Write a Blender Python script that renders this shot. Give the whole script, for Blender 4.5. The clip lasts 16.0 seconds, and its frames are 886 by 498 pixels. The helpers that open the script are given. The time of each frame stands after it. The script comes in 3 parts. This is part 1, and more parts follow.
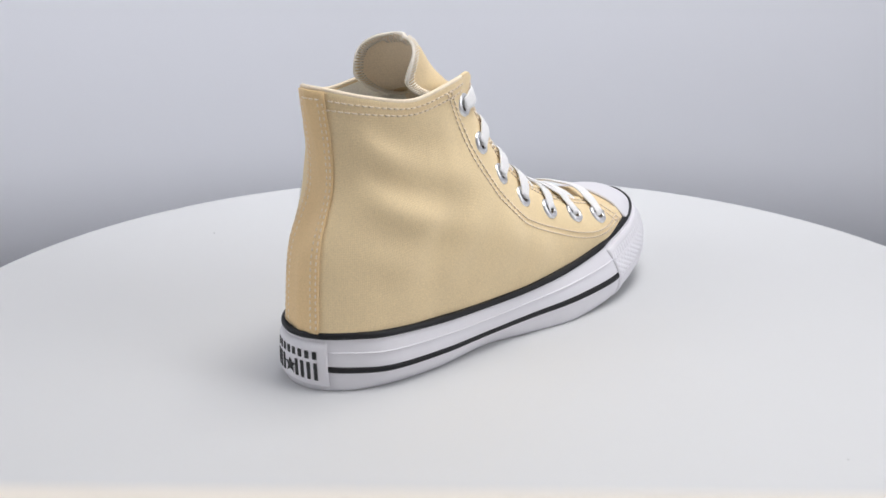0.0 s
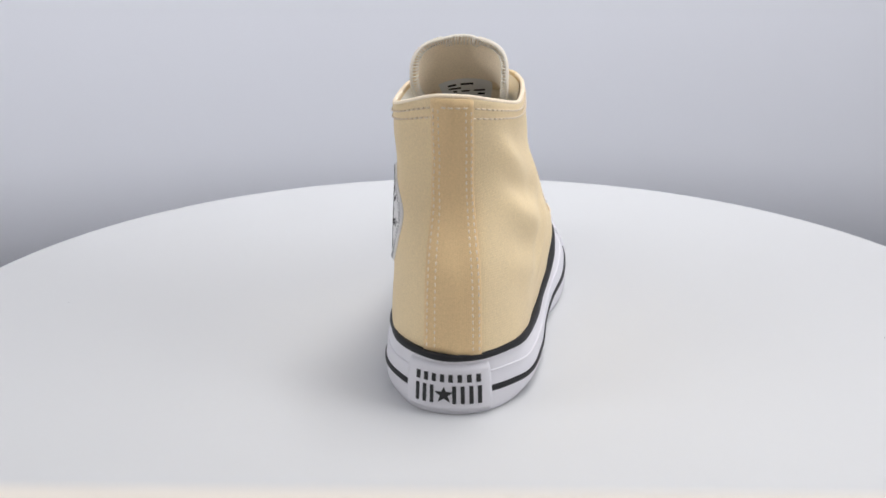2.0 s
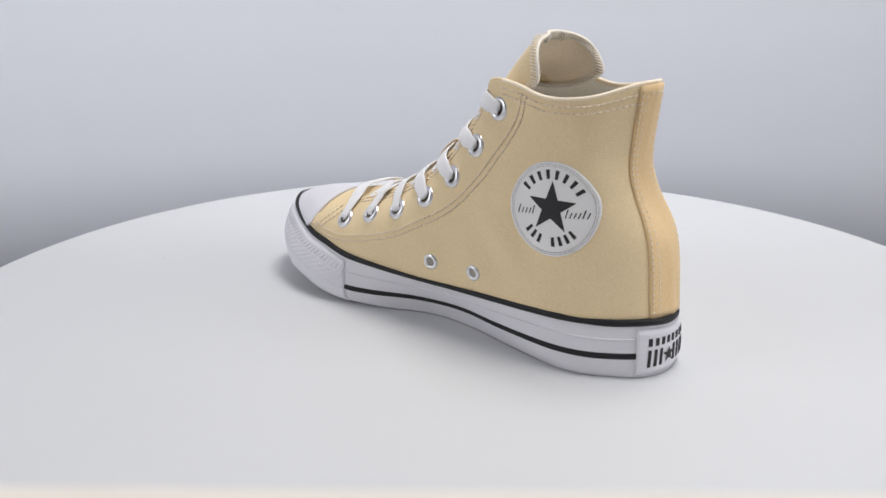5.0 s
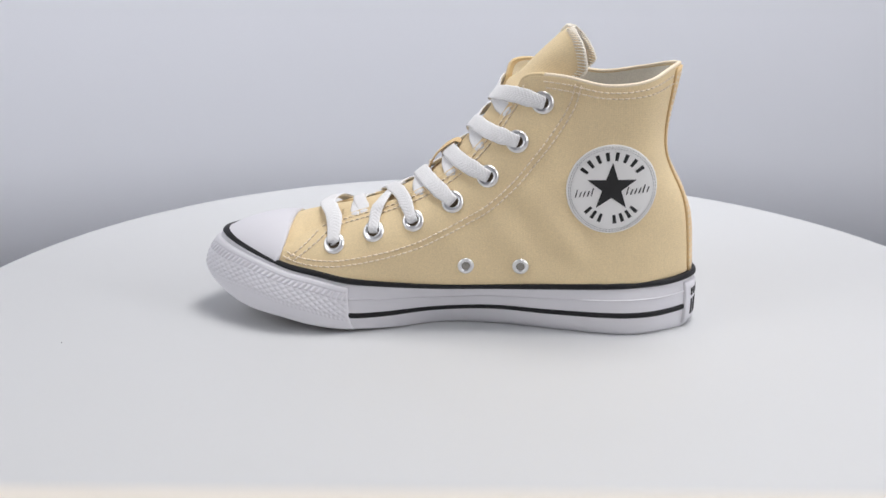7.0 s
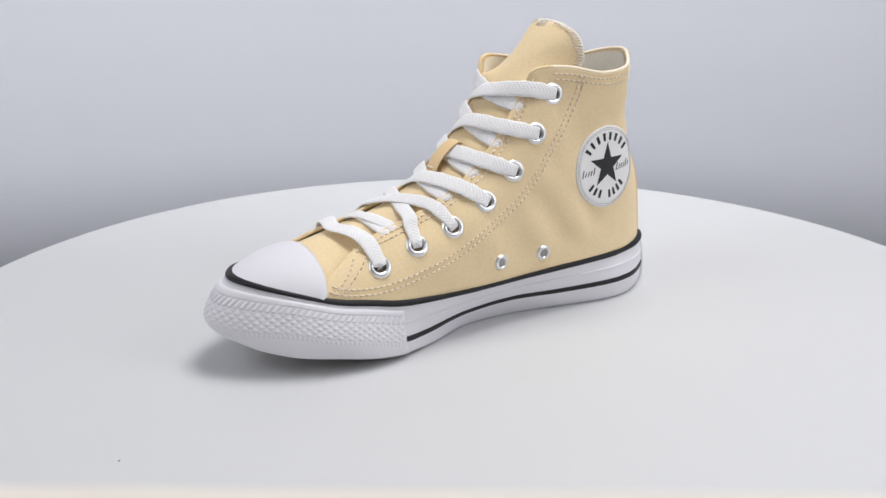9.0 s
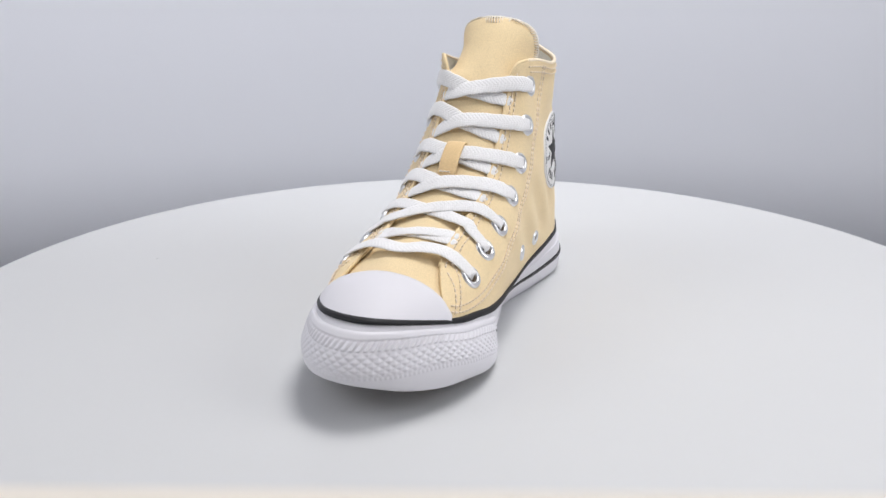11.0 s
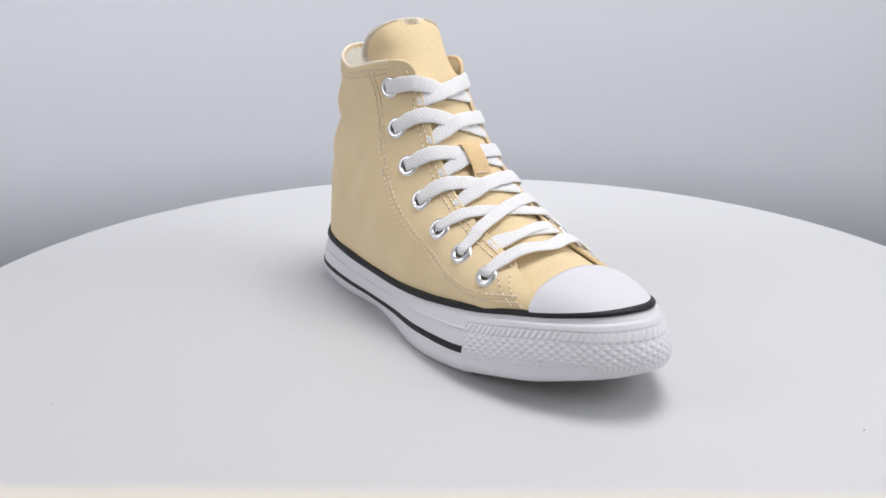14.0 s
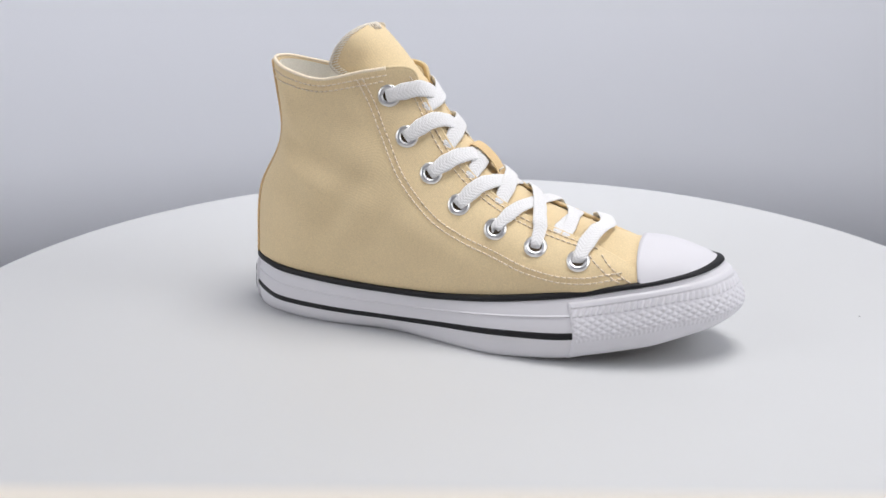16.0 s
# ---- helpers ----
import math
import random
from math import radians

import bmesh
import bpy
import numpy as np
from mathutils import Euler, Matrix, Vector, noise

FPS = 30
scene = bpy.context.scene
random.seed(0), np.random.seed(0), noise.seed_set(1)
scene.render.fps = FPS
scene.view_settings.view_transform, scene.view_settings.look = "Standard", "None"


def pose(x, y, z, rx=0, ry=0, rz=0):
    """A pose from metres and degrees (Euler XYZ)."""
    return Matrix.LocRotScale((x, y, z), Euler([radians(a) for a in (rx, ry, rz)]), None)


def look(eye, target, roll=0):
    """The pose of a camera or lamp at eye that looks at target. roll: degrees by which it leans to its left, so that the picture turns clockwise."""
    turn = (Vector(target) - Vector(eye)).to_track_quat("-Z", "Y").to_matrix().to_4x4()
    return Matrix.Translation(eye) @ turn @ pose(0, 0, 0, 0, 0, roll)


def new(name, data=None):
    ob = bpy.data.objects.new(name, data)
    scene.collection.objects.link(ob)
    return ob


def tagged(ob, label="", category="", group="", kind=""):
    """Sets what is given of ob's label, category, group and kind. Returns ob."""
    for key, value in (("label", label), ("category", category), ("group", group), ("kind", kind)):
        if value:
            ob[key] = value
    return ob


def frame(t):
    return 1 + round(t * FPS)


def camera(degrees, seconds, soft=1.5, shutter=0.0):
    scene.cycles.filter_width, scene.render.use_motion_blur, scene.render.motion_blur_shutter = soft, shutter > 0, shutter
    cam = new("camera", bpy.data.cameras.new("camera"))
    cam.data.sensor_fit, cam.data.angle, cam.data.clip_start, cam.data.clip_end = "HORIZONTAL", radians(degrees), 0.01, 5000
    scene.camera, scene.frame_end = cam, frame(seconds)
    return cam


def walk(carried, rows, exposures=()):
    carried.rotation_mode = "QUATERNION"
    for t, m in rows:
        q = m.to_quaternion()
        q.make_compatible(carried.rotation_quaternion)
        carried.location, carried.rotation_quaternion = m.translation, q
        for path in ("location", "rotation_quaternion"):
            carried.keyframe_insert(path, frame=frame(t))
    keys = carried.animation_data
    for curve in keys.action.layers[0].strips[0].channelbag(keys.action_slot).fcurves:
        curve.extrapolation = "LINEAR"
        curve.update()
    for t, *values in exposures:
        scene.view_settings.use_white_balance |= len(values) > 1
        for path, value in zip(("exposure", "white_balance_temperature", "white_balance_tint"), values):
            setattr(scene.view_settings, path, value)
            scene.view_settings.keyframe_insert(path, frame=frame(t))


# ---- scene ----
cam = camera(49.2, 16.0)
S = 0.53                      # metres for one unit of the shoe's plan
HOLD = pose(0, -S, 0.402 * S, 90 - 18.26, 0, 1.494) @ pose(0, 0, 0, 0, 0, -0.27)
cam.data.dof.use_dof, cam.data.dof.focus_distance, cam.data.dof.aperture_fstop = True, 0.54, 20.0
walk(cam, [(0.0, HOLD), (16.0, HOLD)], exposures=[(0.0, 0.12), (16.0, 0.12)])

# ---- light ----
world = bpy.data.worlds.new("studio_world")
scene.world = world
world.use_nodes = True
world.node_tree.nodes["Background"].inputs[0].default_value = (0.80, 0.86, 1.0, 1)
world.node_tree.nodes["Background"].inputs[1].default_value = 0.05


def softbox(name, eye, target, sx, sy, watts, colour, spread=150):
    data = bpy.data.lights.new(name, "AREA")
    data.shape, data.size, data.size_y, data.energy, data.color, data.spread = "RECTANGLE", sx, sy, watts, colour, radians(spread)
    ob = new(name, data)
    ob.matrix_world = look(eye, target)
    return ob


softbox("top_softbox", (0.22, 0.05, 1.15), (0.06, 0.0, 0.0), 0.60, 0.46, 6.1, (1.0, 0.985, 0.985))
softbox("side_softbox", (0.86, -0.34, 0.48), (0.0, 0.0, 0.06), 0.50, 0.80, 2.8, (0.985, 0.985, 1.0))
# unseen lamp, added only to brighten and even out the backdrop
softbox("backdrop_fill", (-0.15, 0.14, 0.52), (-0.19, 0.76, -0.33), 1.25, 0.10, 0.82, (0.94, 0.955, 1.0), 92)
softbox("fill_softbox", (-0.86, -0.34, 0.48), (0.0, 0.0, 0.06), 0.50, 0.80, 2.2, (0.985, 0.985, 1.0))


# ---- materials ----
def material(name, colour, rough=0.6, metal=0.0, vary=0.06, scale=60.0, bump=0.0, bump_scale=900.0, spec=0.5, sheen=0.0):
    m = bpy.data.materials.new(name)
    m.use_nodes = True
    nt = m.node_tree
    b = nt.nodes["Principled BSDF"]
    b.inputs["Roughness"].default_value = rough
    b.inputs["Metallic"].default_value = metal
    b.inputs["Specular IOR Level"].default_value = spec
    b.inputs["Sheen Weight"].default_value = sheen
    tc = nt.nodes.new("ShaderNodeTexCoord")
    n1 = nt.nodes.new("ShaderNodeTexNoise")
    n1.inputs["Scale"].default_value = scale
    n1.inputs["Detail"].default_value = 6
    nt.links.new(tc.outputs["Object"], n1.inputs["Vector"])
    mix = nt.nodes.new("ShaderNodeMixRGB")
    mix.name = "Mix (Legacy)"
    mix.inputs[1].default_value = (*[c * (1 - vary) for c in colour], 1)
    mix.inputs[2].default_value = (*[min(1, c * (1 + vary)) for c in colour], 1)
    nt.links.new(n1.outputs["Fac"], mix.inputs[0])
    nt.links.new(mix.outputs[0], b.inputs["Base Color"])
    if bump:
        n2 = nt.nodes.new("ShaderNodeTexNoise")
        n2.inputs["Scale"].default_value = bump_scale
        n2.inputs["Detail"].default_value = 3
        nt.links.new(tc.outputs["Object"], n2.inputs["Vector"])
        bp = nt.nodes.new("ShaderNodeBump")
        bp.inputs["Strength"].default_value = bump
        bp.inputs["Distance"].default_value = 0.0006
        nt.links.new(n2.outputs["Fac"], bp.inputs["Height"])
        nt.links.new(bp.outputs[0], b.inputs["Normal"])
    return m


def woven(name, colour, thread=0.0009, depth=0.55, vary=0.05):
    """Canvas: two crossed sets of threads in relief, with slubs and faint creases."""
    m = material(name, colour, rough=0.92, vary=vary, scale=45.0, spec=0.2, sheen=0.15)
    nt = m.node_tree
    b = nt.nodes["Principled BSDF"]
    tc = nt.nodes["Texture Coordinate"]
    waves = []
    for axis in ("X", "Y"):
        w = nt.nodes.new("ShaderNodeTexWave")
        w.bands_direction = axis
        w.inputs["Scale"].default_value = 0.31 / thread
        w.inputs["Distortion"].default_value = 0.6
        w.inputs["Detail"].default_value = 1.0
        nt.links.new(tc.outputs["UV"], w.inputs["Vector"])
        waves.append(w)
    add = nt.nodes.new("ShaderNodeMath")
    add.operation = "ADD"
    nt.links.new(waves[0].outputs["Fac"], add.inputs[0])
    nt.links.new(waves[1].outputs["Fac"], add.inputs[1])
    grain = nt.nodes.new("ShaderNodeTexNoise")
    grain.inputs["Scale"].default_value = 1300.0
    grain.inputs["Detail"].default_value = 2.0
    nt.links.new(tc.outputs["Object"], grain.inputs["Vector"])
    ramp = nt.nodes.new("ShaderNodeMapRange")
    ramp.inputs["From Min"].default_value, ramp.inputs["From Max"].default_value = 0.3, 0.7
    ramp.inputs["To Min"].default_value, ramp.inputs["To Max"].default_value = 0.93, 1.06
    nt.links.new(grain.outputs["Fac"], ramp.inputs["Value"])
    tone = nt.nodes.new("ShaderNodeMixRGB")
    tone.blend_type = "MULTIPLY"
    tone.inputs[0].default_value = 1.0
    nt.links.new(nt.nodes["Mix (Legacy)"].outputs[0], tone.inputs[1])
    nt.links.new(ramp.outputs[0], tone.inputs[2])
    nt.links.new(tone.outputs[0], b.inputs["Base Color"])
    soft = nt.nodes.new("ShaderNodeTexNoise")
    soft.inputs["Scale"].default_value = 19.0
    soft.inputs["Detail"].default_value = 2.0
    nt.links.new(tc.outputs["Object"], soft.inputs["Vector"])
    b1 = nt.nodes.new("ShaderNodeBump")
    b1.inputs["Strength"].default_value = 0.55
    b1.inputs["Distance"].default_value = 0.0065
    nt.links.new(soft.outputs["Fac"], b1.inputs["Height"])
    b2 = nt.nodes.new("ShaderNodeBump")
    b2.inputs["Strength"].default_value = depth
    b2.inputs["Distance"].default_value = 0.0006
    nt.links.new(add.outputs[0], b2.inputs["Height"])
    nt.links.new(b1.outputs[0], b2.inputs["Normal"])
    nt.links.new(b2.outputs[0], b.inputs["Normal"])
    return m


CANVAS = woven("cream_canvas", (0.815, 0.650, 0.398), depth=0.10)
CANVAS_EDGE = woven("cream_tape", (0.79, 0.575, 0.315), thread=0.0008, depth=0.12)
TONGUE_LINING = woven("cream_lining", (0.92, 0.79, 0.61), thread=0.0008, depth=0.05)
LINING = woven("ivory_lining", (0.90, 0.86, 0.76), thread=0.0008, depth=0.04)
RUBBER = material("white_rubber", (0.72, 0.71, 0.75), rough=0.45, vary=0.015, scale=30, bump=0.05, bump_scale=300)
CAP_RUBBER = material("white_toe_rubber", (0.70, 0.69, 0.73), rough=0.6, vary=0.015, scale=30, bump=0.04, bump_scale=500)
BLACK = material("black_rubber", (0.010, 0.010, 0.012), rough=0.5, spec=0.3, vary=0.2, scale=80)
# brown tread, taken darker to paint in the shade gap under the sole
OUTSOLE = material("shade_brown_outsole", (0.10, 0.07, 0.05), rough=0.7)
THREAD = material("pale_thread", (0.84, 0.715, 0.57), rough=0.8, vary=0.1, scale=300)
WHITE_THREAD = material("white_thread", (0.84, 0.78, 0.68), rough=0.8, vary=0.1, scale=300)
LACE = woven("white_lace", (0.82, 0.815, 0.82), thread=0.0010, depth=0.14, vary=0.03)


def braid(m, half=0.0043, pitch=0.0021):
    """Herringbone ribs that meet along the middle of a flat lace."""
    nt = m.node_tree
    parts = nt.nodes.new("ShaderNodeSeparateXYZ")
    nt.links.new(nt.nodes["Texture Coordinate"].outputs["UV"], parts.inputs[0])
    fold = nt.nodes.new("ShaderNodeMath")
    fold.operation = "PINGPONG"
    fold.inputs[1].default_value = half
    nt.links.new(parts.outputs["Y"], fold.inputs[0])
    lean = nt.nodes.new("ShaderNodeMath")
    lean.operation = "MULTIPLY_ADD"
    lean.inputs[1].default_value = 0.8
    nt.links.new(fold.outputs[0], lean.inputs[0])
    nt.links.new(parts.outputs["X"], lean.inputs[2])
    turn = nt.nodes.new("ShaderNodeMath")
    turn.operation = "MULTIPLY"
    turn.inputs[1].default_value = 2 * math.pi / pitch
    nt.links.new(lean.outputs[0], turn.inputs[0])
    ridge = nt.nodes.new("ShaderNodeMath")
    ridge.operation = "SINE"
    nt.links.new(turn.outputs[0], ridge.inputs[0])
    b = nt.nodes["Principled BSDF"]
    bp = nt.nodes.new("ShaderNodeBump")
    bp.inputs["Strength"].default_value = 0.28
    bp.inputs["Distance"].default_value = 0.0002
    nt.links.new(ridge.outputs[0], bp.inputs["Height"])
    nt.links.new(b.inputs["Normal"].links[0].from_socket, bp.inputs["Normal"])
    nt.links.new(bp.outputs[0], b.inputs["Normal"])


braid(LACE)
METAL = material("brushed_aluminium", (0.80, 0.80, 0.81), rough=0.33, metal=1.0, vary=0.04, scale=200)
# shade inside the lace eyelets, painted as a dark brown
HOLE_SHADE = material("eyelet_hole_shade", (0.10, 0.075, 0.05), rough=0.9)
PATCH = material("white_patch", (0.82, 0.81, 0.80), rough=0.5, vary=0.02, scale=60, bump=0.08, bump_scale=600)
INK = material("black_print", (0.012, 0.012, 0.013), rough=0.55, vary=0.1)
GREY_INK = material("grey_print", (0.30, 0.30, 0.31), rough=0.6, vary=0.1)
PAPER = material("tissue_paper", (0.82, 0.81, 0.79), rough=0.8, vary=0.03, scale=30, bump=0.4, bump_scale=60)
TABLE = material("white_turntable_acrylic", (0.615, 0.622, 0.63), rough=0.5, vary=0.012, scale=9, bump=0.03, bump_scale=260)
WALL = material("white_backdrop_paper", (0.81, 0.825, 0.88), rough=0.9, vary=0.012, scale=3, bump=0.05, bump_scale=40)
CREAM = material("cream_board", (0.84, 0.78, 0.70), rough=0.8, vary=0.02, scale=12)
FLOOR = material("grey_floor", (0.10, 0.10, 0.11), rough=0.8, vary=0.05, scale=8)
MESH = material("grey_vent_mesh", (0.32, 0.30, 0.27), rough=0.6, vary=0.4, scale=900)
DUST = material("grey_dust", (0.25, 0.25, 0.26), rough=0.9)


# ---- geometry helpers ----
def part(name, bm, mat, parent, label="", smooth=True, kind=""):
    me = bpy.data.meshes.new(name)
    bmesh.ops.recalc_face_normals(bm, faces=bm.faces[:])
    bm.to_mesh(me)
    bm.free()
    me.materials.append(mat)
    if smooth:
        me.polygons.foreach_set("use_smooth", [True] * len(me.polygons))
    ob = new(name, me)
    if parent is not None:
        ob.parent = parent
    if label or kind:
        tagged(ob, label, kind=kind)
    return ob


def spline(pts, n, closed=False):
    """n points evenly spaced by length on a Catmull-Rom curve through pts."""
    p = np.array(pts, float)
    k = len(p)
    if closed:
        ext = np.vstack([p[-1:], p, p[:2]])
        spans = k
    else:
        ext = np.vstack([2 * p[0] - p[1], p, 2 * p[-1] - p[-2]])
        spans = k - 1
    out = []
    f = np.linspace(0, 1, 16, endpoint=False)[:, None]
    for i in range(spans):
        a, b, c, d = ext[i], ext[i + 1], ext[i + 2], ext[i + 3]
        out.append(0.5 * (2 * b + (c - a) * f + (2 * a - 5 * b + 4 * c - d) * f ** 2 + (3 * b - a - 3 * c + d) * f ** 3))
    out.append(p[:1] if closed else p[-1:])
    q = np.vstack(out)
    s = np.concatenate([[0], np.cumsum(np.linalg.norm(np.diff(q, axis=0), axis=1))])
    t = np.linspace(0, s[-1], n, endpoint=not closed)
    return np.stack([np.interp(t, s, q[:, j]) for j in range(q.shape[1])], 1)


def catmull(rows, x):
    """Rows of points (stations first) at the station numbers x."""
    p = np.array(rows, float)
    ext = np.concatenate([(2 * p[:1] - p[1:2]), p, (2 * p[-1:] - p[-2:-1])])
    x = np.asarray(x, float)
    i = np.clip(np.floor(x).astype(int), 0, len(p) - 2)
    f = (x - i).reshape(-1, *[1] * (p.ndim - 1))
    a, b, c, d = ext[i], ext[i + 1], ext[i + 2], ext[i + 3]
    return 0.5 * (2 * b + (c - a) * f + (2 * a - 5 * b + 4 * c - d) * f ** 2 + (3 * b - a - 3 * c + d) * f ** 3)


def lengths(g):
    """Metres along both directions of a grid of points, for the weave."""
    a = np.linalg.norm(np.diff(g, axis=0), axis=2).mean(1)
    c = np.linalg.norm(np.diff(g, axis=1), axis=2).mean(0)
    return np.concatenate([[0], np.cumsum(a)]), np.concatenate([[0], np.cumsum(c)])


def lay_uv(bm, spots):
    layer = bm.loops.layers.uv.new("UVMap")
    for f in bm.faces:
        for l in f.loops:
            l[layer].uv = spots.get(l.vert, (0.0, 0.0))


def sheet(grid, wrap=False):
    """A bmesh skin over a grid of points, in the plan's units."""
    bm = bmesh.new()
    g = np.asarray(grid) * S
    vs = [[bm.verts.new(q) for q in row] for row in g]
    n = len(vs)
    for i in range(n if wrap else n - 1):
        r, q = vs[i], vs[(i + 1) % n]
        for j in range(len(r) - 1):
            bm.faces.new((r[j], q[j], q[j + 1], r[j + 1]))
    if not wrap:
        a, c = lengths(g)
        lay_uv(bm, {vs[i][j]: (a[i], c[j]) for i in range(n) for j in range(len(c))})
    return bm


def normals(grid):
    du, dv = np.gradient(grid, axis=0), np.gradient(grid, axis=1)
    n = np.cross(du, dv)
    return n / np.maximum(np.linalg.norm(n, axis=2, keepdims=True), 1e-12)


def slab(grid, thick, out):
    """A closed skin of that thickness; out gives a point inside the shoe, from which it is offset outward."""
    g = np.asarray(grid, float)
    n = normals(g)
    side = np.sign(np.sum(n * (g - np.array(out)), axis=2, keepdims=True))
    side[side == 0] = 1
    n = n * (np.sign(side.sum()) or 1)
    a, b = g, g + n * thick
    bm = bmesh.new()
    va = [[bm.verts.new(q * S) for q in r] for r in a]
    vb = [[bm.verts.new(q * S) for q in r] for r in b]
    k, m = g.shape[:2]
    for i in range(k - 1):
        for j in range(m - 1):
            bm.faces.new((va[i][j], va[i + 1][j], va[i + 1][j + 1], va[i][j + 1]))
            bm.faces.new((vb[i][j], vb[i][j + 1], vb[i + 1][j + 1], vb[i + 1][j]))
    ring = [(i, 0) for i in range(k)] + [(k - 1, j) for j in range(1, m)] + [(i, m - 1) for i in range(k - 2, -1, -1)] + [(0, j) for j in range(m - 2, 0, -1)]
    for (i, j), (x, y) in zip(ring, ring[1:] + ring[:1]):
        bm.faces.new((va[i][j], va[x][y], vb[x][y], vb[i][j]))
    da, dc = lengths(g * S)
    spots = {}
    for i in range(k):
        for j in range(m):
            spots[va[i][j]] = spots[vb[i][j]] = (da[i], dc[j])
    lay_uv(bm, spots)
    return bm


def tube(bm, path, radius, sides=6, ends=True):
    """A round cord along a path (plan units), added to bm."""
    p = np.asarray(path, float)
    t = np.gradient(p, axis=0)
    rings = []
    up = np.array([0.13, 0.31, 0.94])
    for q, d in zip(p, t):
        d = d / (np.linalg.norm(d) + 1e-12)
        a = np.cross(d, up)
        a /= np.linalg.norm(a) + 1e-12
        b = np.cross(d, a)
        rings.append([bm.verts.new((q + radius * (math.cos(w) * a + math.sin(w) * b)) * S) for w in np.linspace(0, 2 * math.pi, sides, endpoint=False)])
    for r, q in zip(rings[:-1], rings[1:]):
        for j in range(sides):
            bm.faces.new((r[j], r[(j + 1) % sides], q[(j + 1) % sides], q[j]))
    if ends:
        bm.faces.new(rings[0])
        bm.faces.new(rings[-1][::-1])
    return bm


# ---- the stage ----
def stage():
    bm = bmesh.new()
    prof = [(0.0, -0.022), (0.320, -0.022), (0.325, -0.019), (0.3265, -0.010), (0.325, -0.003), (0.3215, -0.0006), (0.316, 0.0), (0.0, 0.0)]
    n = 192
    rings = []
    for r, z in prof[1:-1]:
        rings.append([bm.verts.new((r * math.cos(a), r * math.sin(a), z)) for a in np.linspace(0, 2 * math.pi, n, endpoint=False)])
    for a, b in zip(rings[:-1], rings[1:]):
        for j in range(n):
            bm.faces.new((a[j], a[(j + 1) % n], b[(j + 1) % n], b[j]))
    bm.faces.new(rings[0][::-1])
    bm.faces.new(rings[-1])
    table = tagged(new("turntable"), "round matt white display turntable", "turntable")
    part("disc", bm, TABLE, table)
    bm = bmesh.new()
    bmesh.ops.create_cone(bm, cap_ends=True, segments=48, radius1=0.12, radius2=0.10, depth=0.428, matrix=pose(0, 0, -0.236))
    part("pedestal", bm, TABLE, table, smooth=False)
    for x, y, r in ((0.0995, 0.2036, 0.0005), (-0.1871, 0.1512, 0.00035), (0.1609, -0.1664, 0.00035)):
        bm = bmesh.new()
        bmesh.ops.create_icosphere(bm, subdivisions=1, radius=r, matrix=pose(x, y, r * 0.4) @ Matrix.Diagonal((1.3, 0.8, 0.5, 1)))
        part("dust_speck", bm, DUST, table, "tiny grey speck of dust")

    # backdrop sheet bent round the back of the turntable
    plan = [(-0.95, -1.70), (-0.95, -0.9), (-0.95, -0.35)] + [(-0.95 * math.cos(a), 0.76 * math.sin(a)) for a in np.linspace(0, math.pi, 48)] + [(0.95, -0.35), (0.95, -0.9), (0.95, -1.70)]
    fall = [(0.0, 1.70), (0.0, 0.30), (0.0, -0.062)] + [(0.36 * (1 - math.cos(a)), -0.062 - 0.36 * math.sin(a)) for a in np.linspace(0.04, 1.2, 24)]
    run = np.gradient(np.array(plan), axis=0)
    run /= np.linalg.norm(run, axis=1, keepdims=True)
    bm = bmesh.new()
    rows = [[bm.verts.new((x - dy * d, y + dx * d, z)) for d, z in fall] for (x, y), (dx, dy) in zip(plan, run)]   # lower part bent back: shapes the shaded band above the table's rim
    for a, b in zip(rows[:-1], rows[1:]):
        for k in range(len(fall) - 1):
            bm.faces.new((a[k], b[k], b[k + 1], a[k + 1]))
    tagged(part("backdrop", bm, WALL, None), "seamless pale grey curved studio backdrop", "backdrop", kind="structure")
    bm = bmesh.new()
    bmesh.ops.create_cube(bm, size=1.0, matrix=pose(0, -0.4, -0.47) @ Matrix.Diagonal((3.6, 3.0, 0.04, 1)))
    tagged(part("floor", bm, FLOOR, None, smooth=False), "dull grey studio floor", kind="structure")
    for name, m, sx, sy in (("wall_left", pose(-1.8, -0.4, 0.78, 0, 90, 0), 2.0, 3.0), ("wall_right", pose(1.8, -0.4, 0.78, 0, 90, 0), 2.0, 3.0),
                            ("wall_front", pose(0, -1.75, 0.78, 90, 0, 0), 3.6, 2.0), ("ceiling", pose(0, -0.4, 1.75), 3.6, 3.0)):
        bm = bmesh.new()
        bmesh.ops.create_cube(bm, size=1.0, matrix=m @ Matrix.Diagonal((sx, sy, 0.04, 1)))
        tagged(part(name, bm, WALL, None, smooth=False), "plain pale studio wall", kind="structure")
    # pale board across the open front of the stage
    bm = bmesh.new()
    bmesh.ops.create_cube(bm, size=1.0, matrix=pose(0, -0.466, -0.145) @ Matrix.Diagonal((0.44, 0.048, 0.61, 1)))
    bmesh.ops.bevel(bm, geom=bm.edges[:], offset=0.004, segments=3, affect="EDGES")
    tagged(part("front_board", bm, CREAM, None, smooth=False), "pale cream board along the front of the stage", "board", kind="structure")
    return table


TURNTABLE = stage()


